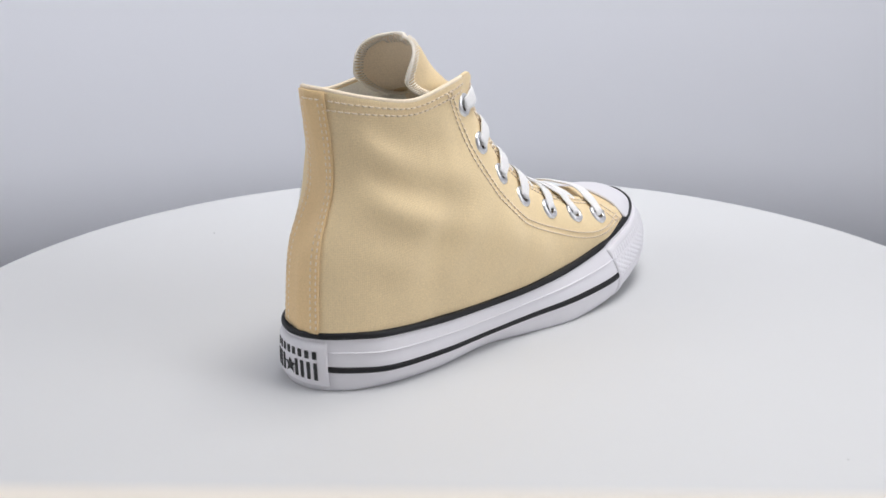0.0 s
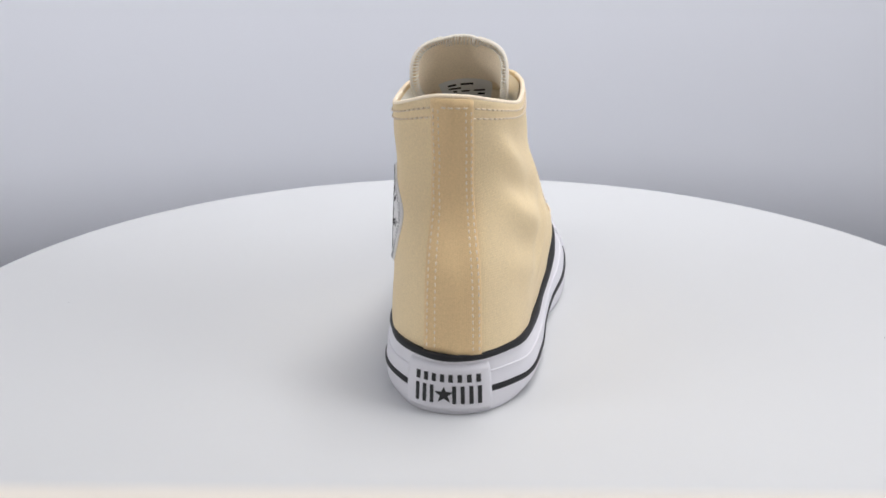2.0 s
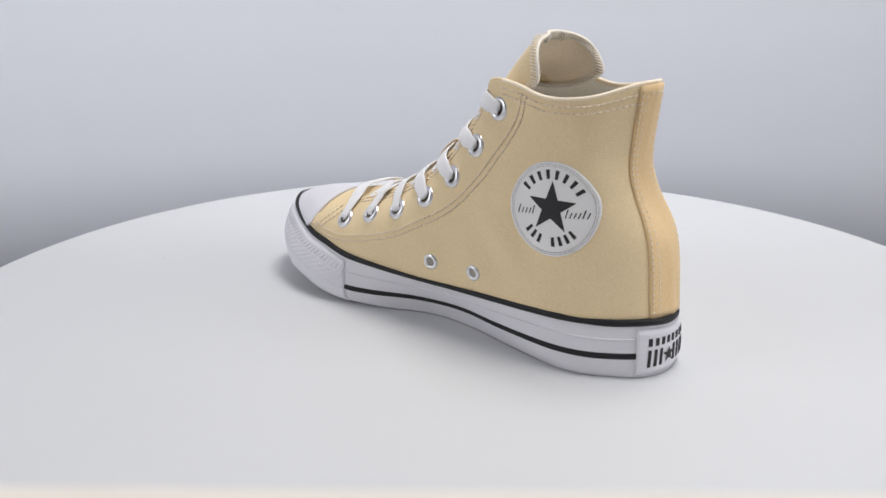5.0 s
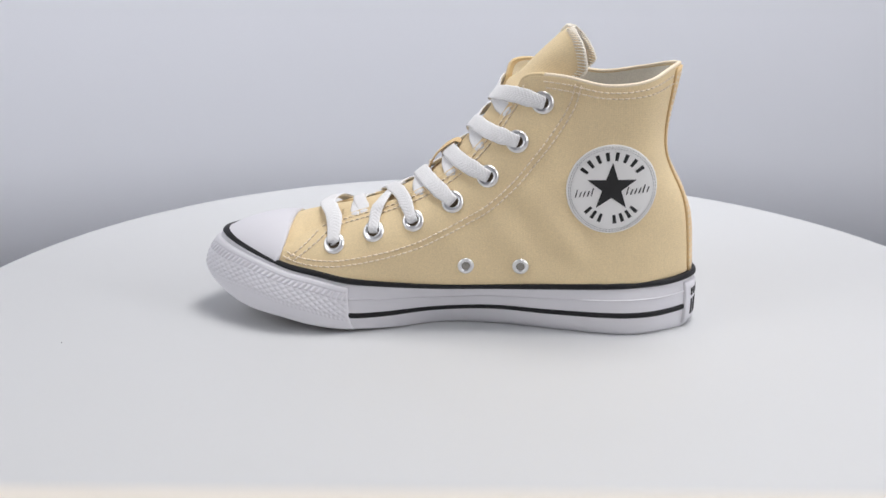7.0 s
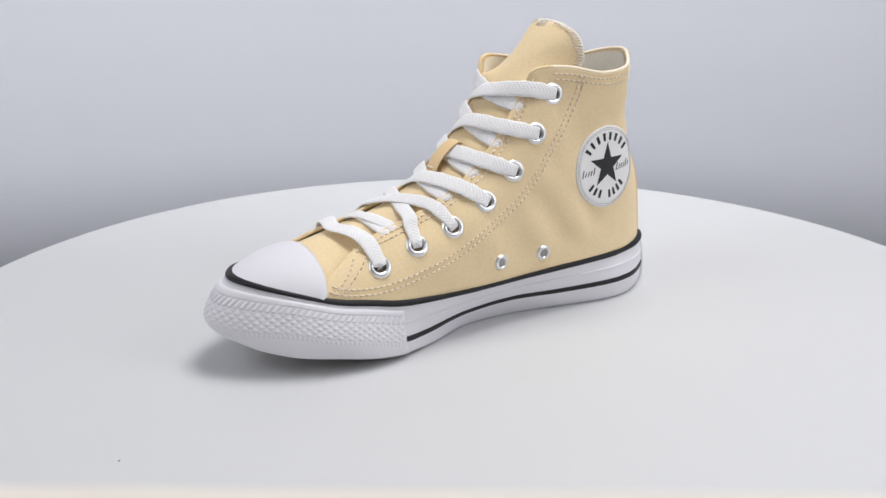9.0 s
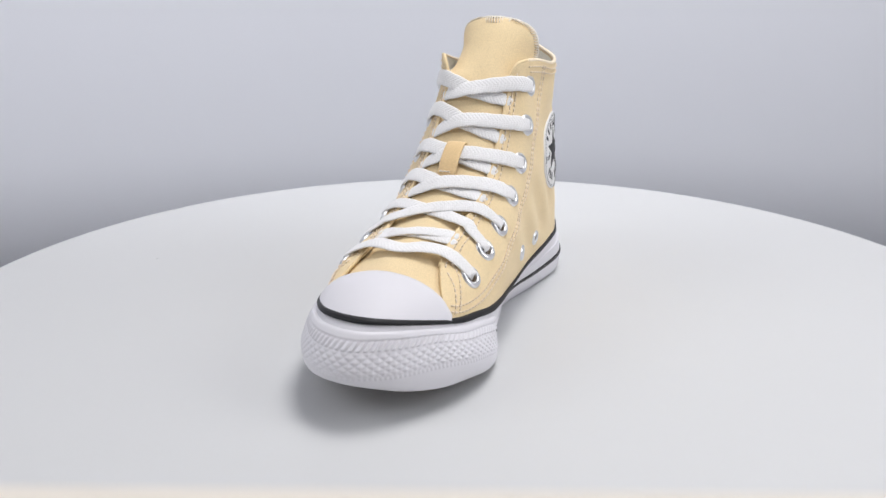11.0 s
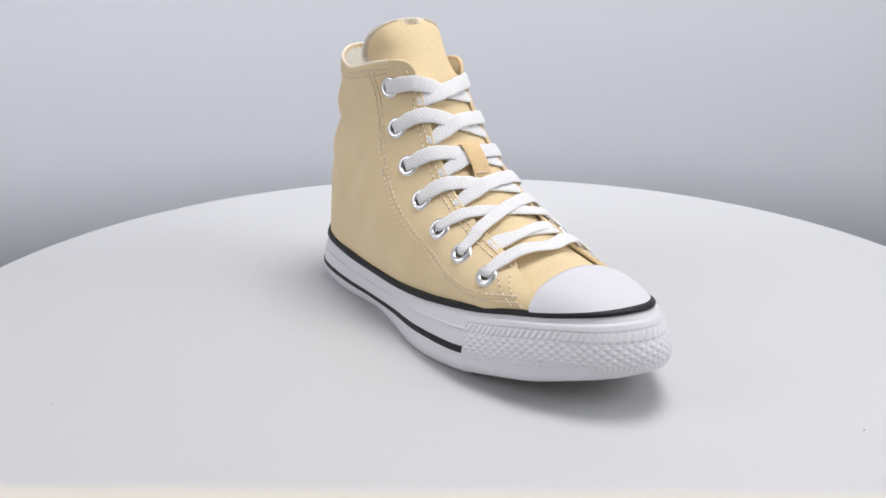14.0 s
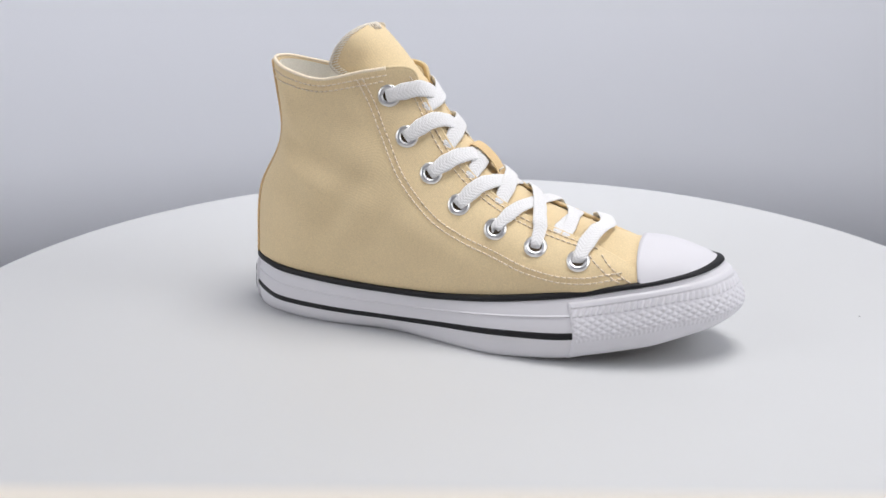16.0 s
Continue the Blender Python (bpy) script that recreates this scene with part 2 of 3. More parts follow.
# ---- the shoe: outlines in plan units (forward, to the inner side, up) ----
TOPLINE = [(.266, .012, .0908), (.252, -.025, .0877), (.217, -.053, .081), (.18, -.068, .075), (.15, -.074, .068), (.12, -.0825, .064), (.06, -.0875, .055),
           (0, -.0865, .049), (-.06, -.0835, .047), (-.12, -.0825, .048), (-.18, -.0765, .051), (-.2105, -.0635, .053), (-.2345, -.0435, .054), (-.2435, -.016, .054),
           (-.2345, .01, .0554), (-.2105, .031, .0544), (-.18, .043, .0534), (-.15, .051, .0534), (-.09, .056, .0524), (-.03, .058, .0504), (.03, .065, .0504),
           (.09, .074, .0544), (.12, .076, .0574), (.15, .074, .063), (.18, .07, .068), (.217, .058, .078), (.25, .038, .087)]
BULGE = [(.289, .012, .051), (.274, -.029, .049), (.233, -.062, .046), (.198, -.079, .039), (.164, -.09, .033), (.13, -.0985, .028), (.063, -.1005, .024),
         (0, -.0925, .02), (-.06, -.0895, .018), (-.12, -.0905, .018), (-.18, -.0855, .019), (-.2115, -.0695, .02), (-.2365, -.0465, .022), (-.2435, -.016, .022),
         (-.2365, .012, .022), (-.2115, .036, .022), (-.185, .05, .022), (-.15, .055, .022), (-.09, .051, .022), (-.03, .044, .022), (.03, .048, .019),
         (.085, .068, .017), (.12, .081, .0195), (.155, .086, .03), (.19, .083, .038), (.226, .069, .046), (.266, .045, .049)]
GROUND = [(.265, .012, .0325), (.253, -.031, .029), (.22, -.064, .022), (.185, -.078, .015), (.155, -.086, .009), (.125, -.0945, .004), (.062, -.0985, 0),
          (0, -.0885, 0), (-.055, -.0785, 0), (-.12, -.0835, 0), (-.17, -.0795, 0), (-.2095, -.0675, 0), (-.2345, -.0455, 0), (-.243, -.016, 0),
          (-.2345, .0125, 0), (-.2095, .033, 0), (-.182, .047, 0), (-.15, .049, 0), (-.1, .043, 0), (-.04, .034, 0), (.02, .036, 0),
          (.075, .062, .001), (.115, .078, .004), (.15, .084, .009), (.185, .08, .015), (.226, .068, .021), (.258, .043, .028)]
NB = len(TOPLINE)
INSIDE = (-.05, -.01, .10)


def loop(rows, x):
    """A closed outline at the station numbers x (0 is the toe's tip, growing along the outer side)."""
    p = np.array(rows, float)
    i = np.floor(x).astype(int)
    f = (x - i)[:, None]
    a, b, c, d = (p[(i + k) % NB] for k in (-1, 0, 1, 2))
    return 0.5 * (2 * b + (c - a) * f + (2 * a - 5 * b + 4 * c - d) * f ** 2 + (3 * b - a - 3 * c + d) * f ** 3)


def side_wall(x, s, proud=0.0):
    """The rubber side: stations x, depth s from 0 (top line) to 1 (ground edge)."""
    a, m, b = loop(TOPLINE, x), loop(BULGE, x), loop(GROUND, x)
    s = np.asarray(s, float)[None, :, None]
    s2 = np.where(s < 0.6, s / 0.6 * 0.5, 0.5 + (s - 0.6) / 0.4 * 0.5)
    a, m, b = a[:, None], m[:, None], b[:, None]
    g = a * (2 * (s2 - .5) * (s2 - 1)) + m * (4 * s2 * (1 - s2)) + b * (2 * s2 * (s2 - .5))
    if proud:
        t = np.roll(m, -1, 0) - np.roll(m, 1, 0) if len(x) == NB * 10 else np.gradient(m, axis=0)
        n = np.stack([t[..., 1], -t[..., 0], 0 * t[..., 0]], -1)
        n = n / (np.linalg.norm(n, axis=2, keepdims=True) + 1e-12)
        c = np.sign(np.sum(n * (m - np.array([[[-.02, -.01, 0]]])), axis=2).sum())
        g = g + n * c * proud
    return g


def strip(x0, x1, s0, s1, proud, back=0.004, nx=None, ns=5):
    """A band on the rubber side as a closed ribbon, proud of it by that much with rounded edges."""
    nx = nx or int((x1 - x0) * 10) + 2
    x = np.linspace(x0, x1, nx)
    s = np.linspace(s0, s1, ns)
    face, base = side_wall(x, s, proud), side_wall(x, s, -back)
    mid = side_wall(x, s, proud * 0.3)
    g = np.concatenate([base[:, :1], mid[:, :1], face[:, 0:1] * .25 + face[:, 1:2] * .75, face[:, 1:-1], face[:, -1:] * .25 + face[:, -2:-1] * .75, mid[:, -1:], base[:, -1:]], 1)
    bm = sheet(g)
    bm.verts.ensure_lookup_table()
    k = g.shape[1]
    bm.faces.new([bm.verts[j] for j in range(k)])
    bm.faces.new([bm.verts[(nx - 1) * k + j] for j in range(k)])
    return bm


SHOE = tagged(new("high_top_sneaker"), "pale yellow canvas high-top sneaker with white laces", "sneaker")
XB_L, XB_M = 4.65, NB - 5.15            # rear ends of the toe bumper
XH_L, XH_M = 11.75, 14.25               # ends of the heel label


def sole():
    x = np.linspace(0, NB, NB * 10, endpoint=False)
    s = np.linspace(0.02, 1, 23)
    g = side_wall(x, s)
    lip = g[:, :1].copy()
    c = np.array([[[-.01, -.008, 0]]])
    inner = lip + (c - lip) * np.array([.06, .06, 0])
    under = g[:, -1:] + (c - g[:, -1:]) * np.array([.05, .05, 0]) + np.array([0, 0, .0005])
    bm = sheet(np.concatenate([inner, g, under], 1), wrap=True)
    part("foxing", bm, RUBBER, SHOE, "glossy white rubber sidewall")
    # tread
    edge = side_wall(x, [1.0])[:, 0]
    ctr = np.array([-.01, -.008, 0.0])
    rings = []
    for k in (1.0, .985, .8, .55, .3, .08):
        q = edge.copy()
        q[:, :2] = ctr[:2] + (edge[:, :2] - ctr[:2]) * (k * .985)
        q[:, 2] = edge[:, 2] + 0.0008
        rings.append(q)
    bm = sheet(np.stack(rings, 1), wrap=True)
    part("outsole", bm, OUTSOLE, SHOE, "brown rubber tread, darkened for the shade beneath")
    # black lines
    tl, bu = loop(TOPLINE, x), loop(BULGE, x)
    down = bu - tl
    down /= np.linalg.norm(down, axis=1, keepdims=True)
    t = np.roll(tl, -1, 0) - np.roll(tl, 1, 0)
    n = np.stack([-t[:, 1], t[:, 0], 0 * t[:, 0]], 1)
    n /= np.linalg.norm(n, axis=1, keepdims=True)
    if np.sum(n * (tl - [-.02, -.01, 0])) < 0:
        n = -n
    cols = [(-.006, -.0024), (.0010, -.0027), (.0021, -.0020), (.0026, .0), (.0026, .0018), (.0018, .0031), (-.004, .0035)]
    slim = 1 - .28 * np.clip((tl[:, :1] - .12) / .10, 0, 1)      # thinner round the toe
    bm = sheet(np.stack([tl + n * a + down * b * slim for a, b in cols], 1), wrap=True)
    part("top_pinstripe", bm, BLACK, SHOE, "black rubber piping above the sidewall")
    part("side_pinstripe", strip(XB_L - .1, XH_L + .1, .525, .635, .0012), BLACK, SHOE, "black rubber line along the sidewall")
    part("side_pinstripe", strip(XH_M - .1, XB_M + .1, .525, .635, .0012), BLACK, SHOE, "black rubber line along the sidewall")
    for a, b in ((XB_L, XH_L), (XH_M, XB_M)):
        part("sidewall_ridge", strip(a, b, .25, .28, .0012, ns=3), RUBBER, SHOE)
    part("heel_label", strip(XH_L, XH_M, .10, .93, .0026, nx=30, ns=9), RUBBER, SHOE, "white rubber heel label with black print")


def bumper():
    nx, ns = 640, 72
    x = np.linspace(XB_M - NB, XB_L, nx)
    s = np.linspace(.09, 1.0, ns)
    m = side_wall(x, [.5])[:, 0]
    run = np.concatenate([[0], np.cumsum(np.linalg.norm(np.diff(m, axis=0), axis=1))])
    A, B = np.meshgrid(run, s, indexing="ij")
    # rows of small pyramids below a row of slanting ribs
    p, q = (A / .0098 + B / .116), (A / .0098 - B / .116)
    dia = 1 - 2 * np.maximum(np.abs(p - np.floor(p) - .5), np.abs(q - np.floor(q) - .5))
    r = A / .0064 - B / .14
    rib = np.clip(1.6 - 4 * np.abs(r - np.floor(r) - .5), 0, 1)
    low = A / .0044
    comb = np.clip(1.5 - 4 * np.abs(low - np.floor(low) - .5), 0, 1)
    h = .0022 + np.where((B > .30) & (B < .62), .0014 * dia, 0) + np.where((B > .17) & (B < .28), .0014 * rib, 0)
    h += np.where((B > .635) & (B < .675), .0005 * comb, 0)
    h += np.where((B > .10) & (B < .155), .0008, 0)
    edge = np.minimum(np.minimum(run, run[-1] - run) / .003, 1)[:, None]
    base, out = side_wall(x, s, 0.0), side_wall(x, s, 1.0)
    g = base + (out - base) * (h * np.sqrt(edge))[..., None]
    back = side_wall(x, s, -.003)
    g = np.concatenate([back[:, :1], g, back[:, -1:]], 1)
    g = np.concatenate([back[:1, [0] + list(range(ns)) + [-1]], g, back[-1:, [0] + list(range(ns)) + [-1]]], 0)
    part("toe_bumper", sheet(g), RUBBER, SHOE, "white rubber toe bumper moulded with diamonds")


# outer side of the upper: stations from the toe cap back to the heel; bottom, two middles, top edge
OUTER = [[(.199, -.060, .076), (.198, -.0575, .082), (.196, -.0545, .087), (.194, -.051, .0915)],
         [(.165, -.072, .069), (.162, -.0710, .082), (.156, -.0625, .097), (.155, -.044, .107)],
         [(.13, -.079, .063), (.126, -.079, .083), (.118, -.0655, .1025), (.120, -.042, .117)],
         [(.09, -.083, .058), (.085, -.081, .086), (.076, -.0665, .114), (.080, -.042, .130)],
         [(.05, -.084, .051), (.045, -.082, .090), (.036, -.0645, .130), (.044, -.042, .149)],
         [(.005, -.084, .046), (.0, -.087, .105), (-.003, -.0635, .155), (.013, -.040, .176)],
         [(-.035, -.082, .044), (-.035, -.089, .118), (-.031, -.061, .188), (-.013, -.038, .209)],
         [(-.075, -.081, .044), (-.070, -.087, .130), (-.054, -.057, .225), (-.034, -.037, .245)],
         [(-.10, -.080, .044), (-.090, -.085, .135), (-.072, -.063, .225), (-.044, -.045, .270)],
         [(-.125, -.079, .045), (-.114, -.083, .14), (-.100, -.070, .21), (-.083, -.063, .268)],
         [(-.16, -.078, .047), (-.150, -.080, .14), (-.142, -.069, .205), (-.135, -.066, .2575)],
         [(-.20, -.069, .049), (-.194, -.0655, .13), (-.183, -.058, .20), (-.18, -.055, .2640)],
         [(-.2325, -.0475, .051), (-.2255, -.045, .13), (-.2015, -.036, .192), (-.207, -.035, .271)],
         [(-.2415, -.025, .052), (-.2335, -.023, .12), (-.2050, -.017, .185), (-.2155, -.016, .273)]]
INNER = [[(.192, .067, .070), (.191, .0645, .076), (.190, .061, .082), (.188, .057, .0865)],
         [(.158, .073, .062), (.156, .066, .079), (.150, .055, .0945), (.150, .038, .106)],
         [(.125, .076, .057), (.121, .069, .081), (.112, .0565, .103), (.114, .033, .1195)],
         [(.085, .073, .0535), (.080, .070, .086), (.070, .0565, .115), (.074, .034, .133)],
         [(.045, .067, .0505), (.040, .067, .092), (.030, .056, .130), (.038, .036, .151)],
         [(.0, .062, .050), (-.004, .062, .104), (-.012, .0525, .155), (.005, .034, .175)],
         [(-.04, .058, .050), (-.041, .058, .117), (-.044, .049, .189), (-.025, .032, .207)],
         [(-.08, .0565, .051), (-.076, .056, .130), (-.070, .045, .226), (-.050, .030, .243)],
         [(-.105, .056, .052), (-.097, .055, .135), (-.085, .046, .220), (-.061, .034, .264)],
         [(-.13, .054, .052), (-.120, .050, .14), (-.108, .047, .21), (-.095, .044, .266)],
         [(-.16, .050, .053), (-.152, .0470, .14), (-.145, .0455, .205), (-.14, .048, .2575)],
         [(-.20, .036, .054), (-.193, .035, .13), (-.183, .034, .2), (-.18, .037, .2605)],
         [(-.233, .008, .053), (-.2245, .007, .13), (-.2015, .005, .192), (-.207, .004, .271)],
         [(-.2415, -.025, .052), (-.2335, -.023, .12), (-.2050, -.017, .185), (-.2155, -.016, .273)]]
RIDGE = [(.197, 0, .1030), (.155, -.002, .1125), (.118, -.004, .1200), (.08, -.005, .1325), (.046, -.005, .153), (.014, -.005, .181), (-.013, -.006, .211),
         (-.035, -.007, .241), (-.05, -.008, .260), (-.072, -.008, .283), (-.090, -.008, .300), (-.1005, -.008, .3095)]


def folds(p, flip):
    """Shallow creases of the worn-in canvas at the ankle, by place."""
    u, h = p[..., 0], p[..., 2]
    ankle = np.exp(-((u + .17) / .085) ** 2 - ((h - .165) / .06) ** 2)
    fore = np.exp(-((u + .02) / .10) ** 2 - ((h - .10) / .035) ** 2)
    a = .0030 * np.sin((h * 1.0 + u * .35 + flip * .011) * 125) * ankle
    b = .0015 * np.sin((h * .4 - u) * 95 + flip) * fore
    c = .0013 * np.sin((u * 1.1 + h * .5) * 70 + 2 * flip) * np.exp(-((h - .2) / .05) ** 2) * np.clip((-.05 - u) / .05, 0, 1)
    d = .0022 * np.sin((u * .9 - h * .8) * 105 + 1.3) * np.exp(-((u + .10) / .05) ** 2 - ((h - .12) / .05) ** 2)
    e = .0022 * np.sin((u * .7 + h) * 140 + .6) * np.exp(-((u + .185) / .03) ** 2 - ((h - .20) / .04) ** 2)
    calm = 1 if flip > 0 else 1 - 1.0 * np.exp(-((u + .15) / .06) ** 4 - ((h - .156) / .06) ** 4)
    return (a + b + c + d + e) * calm * np.clip((u + .212) / .035, 0, 1)


def quarter(rows, x, t):
    """Points of a side of the upper at stations x and heights t (0 bottom, 1 top edge)."""
    at = catmull(rows, x)
    g = np.swapaxes(catmull(np.swapaxes(at, 0, 1), np.asarray(t, float) * 3), 0, 1)
    flip = 1.0 if rows is OUTER else -1.0
    edge = np.clip(np.asarray(t, float) / .12, 0, 1) * np.clip((1 - np.asarray(t, float)) / .15, 0, 1)
    g[..., 1] -= flip * folds(g, flip) * edge[None, :]
    return g


def upper():
    x = np.linspace(0, 13, 183)
    t = np.linspace(0, 1, 48)
    for rows in (OUTER, INNER):
        g = quarter(rows, x, t)
        part("quarter", slab(g, -.0035, INSIDE), CANVAS, SHOE, "pale yellow canvas side panel")
        x2 = np.linspace(5.5, 13, 90)
        g2 = quarter(rows, x2, np.linspace(.3, .985, 20))
        c = np.array([-.12, -.01, .2])
        d = (c - g2) * np.array([1, 1, 0])
        d = d / (np.linalg.norm(d, axis=2, keepdims=True) + 1e-9)
        part("lining", sheet(g2 + d * .0052), LINING, SHOE, "ivory canvas lining")
    # heel strip
    a, b = quarter(OUTER, np.linspace(12.12, 13, 7), np.linspace(.02, .992, 40)), quarter(INNER, np.linspace(13, 12.12, 7)[1:], np.linspace(.02, .992, 40))
    part("heel_strip", slab(np.concatenate([a, b]), .0022, INSIDE), CANVAS_EDGE, SHOE, "canvas backstay strip with twin stitching")
    # vamp under the side panels, and the toe cap
    xs = np.linspace(0, 4, 50)
    o, i, r = catmull(OUTER, xs), catmull(INNER, xs), catmull(RIDGE, xs)
    c = np.array([0, 0, .02])
    low = np.array([0, 0, -.0075])
    ctrl = np.stack([o[:, 2] * [1, .93, 1] + low, o[:, 3] * [1, .98, 1] + low, r, i[:, 3] * [1, .98, 1] + low, i[:, 2] * [1, .93, 1] + low], 1)
    ctrl[:3, :, 0] += 0.004
    g = np.swapaxes(catmull(np.swapaxes(ctrl, 0, 1), np.linspace(0, 4, 33)), 0, 1)
    crease = spline([(.199, -.0605, .077), (.193, -.045, .0935), (.1895, -.02, .1020), (.188, .004, .1042), (.187, .03, .0995), (.1875, .052, .088), (.192, .067, .071)], 41)
    first = spline(crease, 33) + np.array([.010, 0, -.004])
    g = np.concatenate([first[None] * [1, .97, 1], (spline(crease, 33) + np.array([.001, 0, -.0012]))[None] * [1, .985, 1], g[5:]])
    part("vamp", slab(g, .0015, INSIDE), CANVAS, SHOE, "pale yellow canvas vamp")
    xt = np.linspace(2.46, -2.66, 41)
    base = loop(TOPLINE, xt % NB) + np.array([0, 0, -.004])
    rows = []
    for k in np.linspace(0, 1, 18):
        q = base * (1 - k) + crease * k
        lift = 4 * k * (1 - k)
        q = q + np.array([0, 0, .0060]) * lift * np.clip(np.sin(np.linspace(0, math.pi, 41)), 0, 1)[:, None] ** .5
        rows.append(q)
    part("toe_cap", slab(np.array(rows), .003, (.2, 0, .03)), CAP_RUBBER, SHOE, "smooth white rubber toe cap")
    # tongue
    xs = np.linspace(1.5, 11, 90)
    r = catmull(RIDGE, xs)
    o, i = catmull(OUTER, np.minimum(xs, 7.6))[:, 3], catmull(INNER, np.minimum(xs, 7.6))[:, 3]
    free = np.clip((xs - 7.4) / 1.6, 0, 1)[:, None]
    free = free * free * (3 - 2 * free)
    lowo, lowi = o * [1, 1.04, 1] + [-.005, 0, -.0095], i * [1, 1.04, 1] + [-.005, 0, -.0095]
    top = np.clip((xs - 9.3) / 1.7, 0, 1)
    wide = np.sqrt(1 - .93 * top ** 2)[:, None]
    curl = np.interp(xs, [7, 8, 9, 10, 10.6, 11], [1.5, 1.5, 1.05, .55, .28, .14])[:, None]
    flare = np.interp(xs, [7, 8, 9, 10, 11], [.020, .022, .016, .006, 0])[:, None]
    fo = r + np.array([-.040, 0, -.010]) * curl + np.array([0, -.044, 0]) * wide + np.array([-1, 0, 0]) * flare
    fi = r + np.array([-.046, 0, -.010]) * curl + np.array([0, .044, 0]) * wide
    eo, ei = lowo * (1 - free) + fo * free, lowi * (1 - free) + fi * free
    a = np.linspace(-1, 1, 29)[None, :, None] * math.pi / 2
    g = r[:, None] + ((eo + ei) / 2 - r)[:, None] * (1 - np.cos(a)) + ((ei - eo) / 2)[:, None] * np.sin(a)
    part("tongue", slab(g, -.002, INSIDE), CANVAS, SHOE, "pale yellow canvas tongue")
    c2 = np.array([-.14, -.008, 0])
    h = g[45:].copy()
    d = (c2 - h) * np.array([1, 1, 0])
    d = d / np.linalg.norm(d, axis=2, keepdims=True)
    part("tongue_lining", sheet((h + d * .0034)[:-1, 1:-1]), TONGUE_LINING, SHOE, "ivory canvas back of the tongue")
    return g, h + d * .0034


sole()
bumper()
TONGUE, TONGUE_BACK = upper()


# ---- finding places on the upper ----
GX, GT = np.linspace(0, 13, 209), np.linspace(0, 1, 81)
GRIDS = {0: quarter(OUTER, GX, GT), 1: quarter(INNER, GX, GT)}


def spot(side, u, h):
    """The station and height on a side (0 outer, 1 inner) that lies at u forward and h up."""
    g = GRIDS[side]
    d = (g[..., 0] - u) ** 2 + (g[..., 2] - h) ** 2
    i, j = np.unravel_index(d.argmin(), d.shape)
    x, t = GX[i], GT[j]
    rows = (OUTER, INNER)[side]
    for _ in range(4):
        e = 1e-3
        q = quarter(rows, [x, x + e], [t, t + e])
        p0 = q[0, 0]
        J = np.array([[(q[1, 0] - p0)[0], (q[0, 1] - p0)[0]], [(q[1, 0] - p0)[2], (q[0, 1] - p0)[2]]]) / e
        if abs(np.linalg.det(J)) < 1e-9:
            break
        dx = np.linalg.solve(J, np.array([u - p0[0], h - p0[2]]))
        x, t = float(np.clip(x + np.clip(dx[0], -.3, .3), 0, 12.999)), float(np.clip(t + np.clip(dx[1], -.1, .1), 0, .999))
    return x, t


def at(side, x, t, lift=0.0):
    """The point of a side at station x and height t, and its outward direction."""
    rows = (OUTER, INNER)[side]
    e = 2e-3
    x, t = min(max(x, e), 13 - e), min(max(t, e), 1 - e)
    q = quarter(rows, [x - e, x, x + e], [t - e, t, t + e])
    n = np.cross(q[2, 1] - q[0, 1], q[1, 2] - q[1, 0])
    n /= np.linalg.norm(n) + 1e-12
    if n @ (q[1, 1] - np.array([-.06, -.01, .09])) < 0:
        n = -n
    return q[1, 1] + n * lift, n


def on(side, u, h, lift=0.0):
    return at(side, *spot(side, u, h), lift)


def frame_of(n):
    a = np.cross(np.array([0, 0, 1.0]), n)
    a /= np.linalg.norm(a) + 1e-12
    return a, np.cross(n, a)


# ---- seams ----
def stitch_row(points, outs, pitch=.0060, length=.0044, radius=.0008, parent=None, mat=THREAD):
    """One row of stitches along a line of points with their outward directions."""
    p, n = np.array(points), np.array(outs)
    s = np.concatenate([[0], np.cumsum(np.linalg.norm(np.diff(p, axis=0), axis=1))])
    bm = bmesh.new()
    for k in range(int(s[-1] / pitch)):
        a = k * pitch + .0008
        f = np.linspace(a, a + length, 4)
        q = np.stack([np.interp(f, s, p[:, j]) for j in range(3)], 1)
        m = np.stack([np.interp(f, s, n[:, j]) for j in range(3)], 1)
        q = q + m * np.array([-.0003, .0008, .0008, -.0003])[:, None]
        tube(bm, q, radius, 5)
    return part("stitching", bm, mat, parent or SHOE, kind="stuff")


def seam(side, plan, shift=0.0):
    """A seam through places (u, h) of a side, moved by shift across the surface."""
    pts, outs = [], []
    for u, h in spline(plan, 46):
        x, t = spot(side, u, h)
        q, n = at(side, x, t)
        pts.append(q), outs.append(n)
    pts, outs = np.array(pts), np.array(outs)
    if shift:
        d = np.gradient(pts, axis=0)
        across = np.cross(outs, d)
        pts = pts + shift * across / (np.linalg.norm(across, axis=1, keepdims=True) + 1e-12)
    return stitch_row(pts, outs)


def edge_seam(side, x0, x1, t0, t1, n=60):
    got = [at(side, x, t) for x, t in zip(np.linspace(x0, x1, n), np.linspace(t0, t1, n))]
    return stitch_row([g[0] for g in got], [g[1] for g in got])


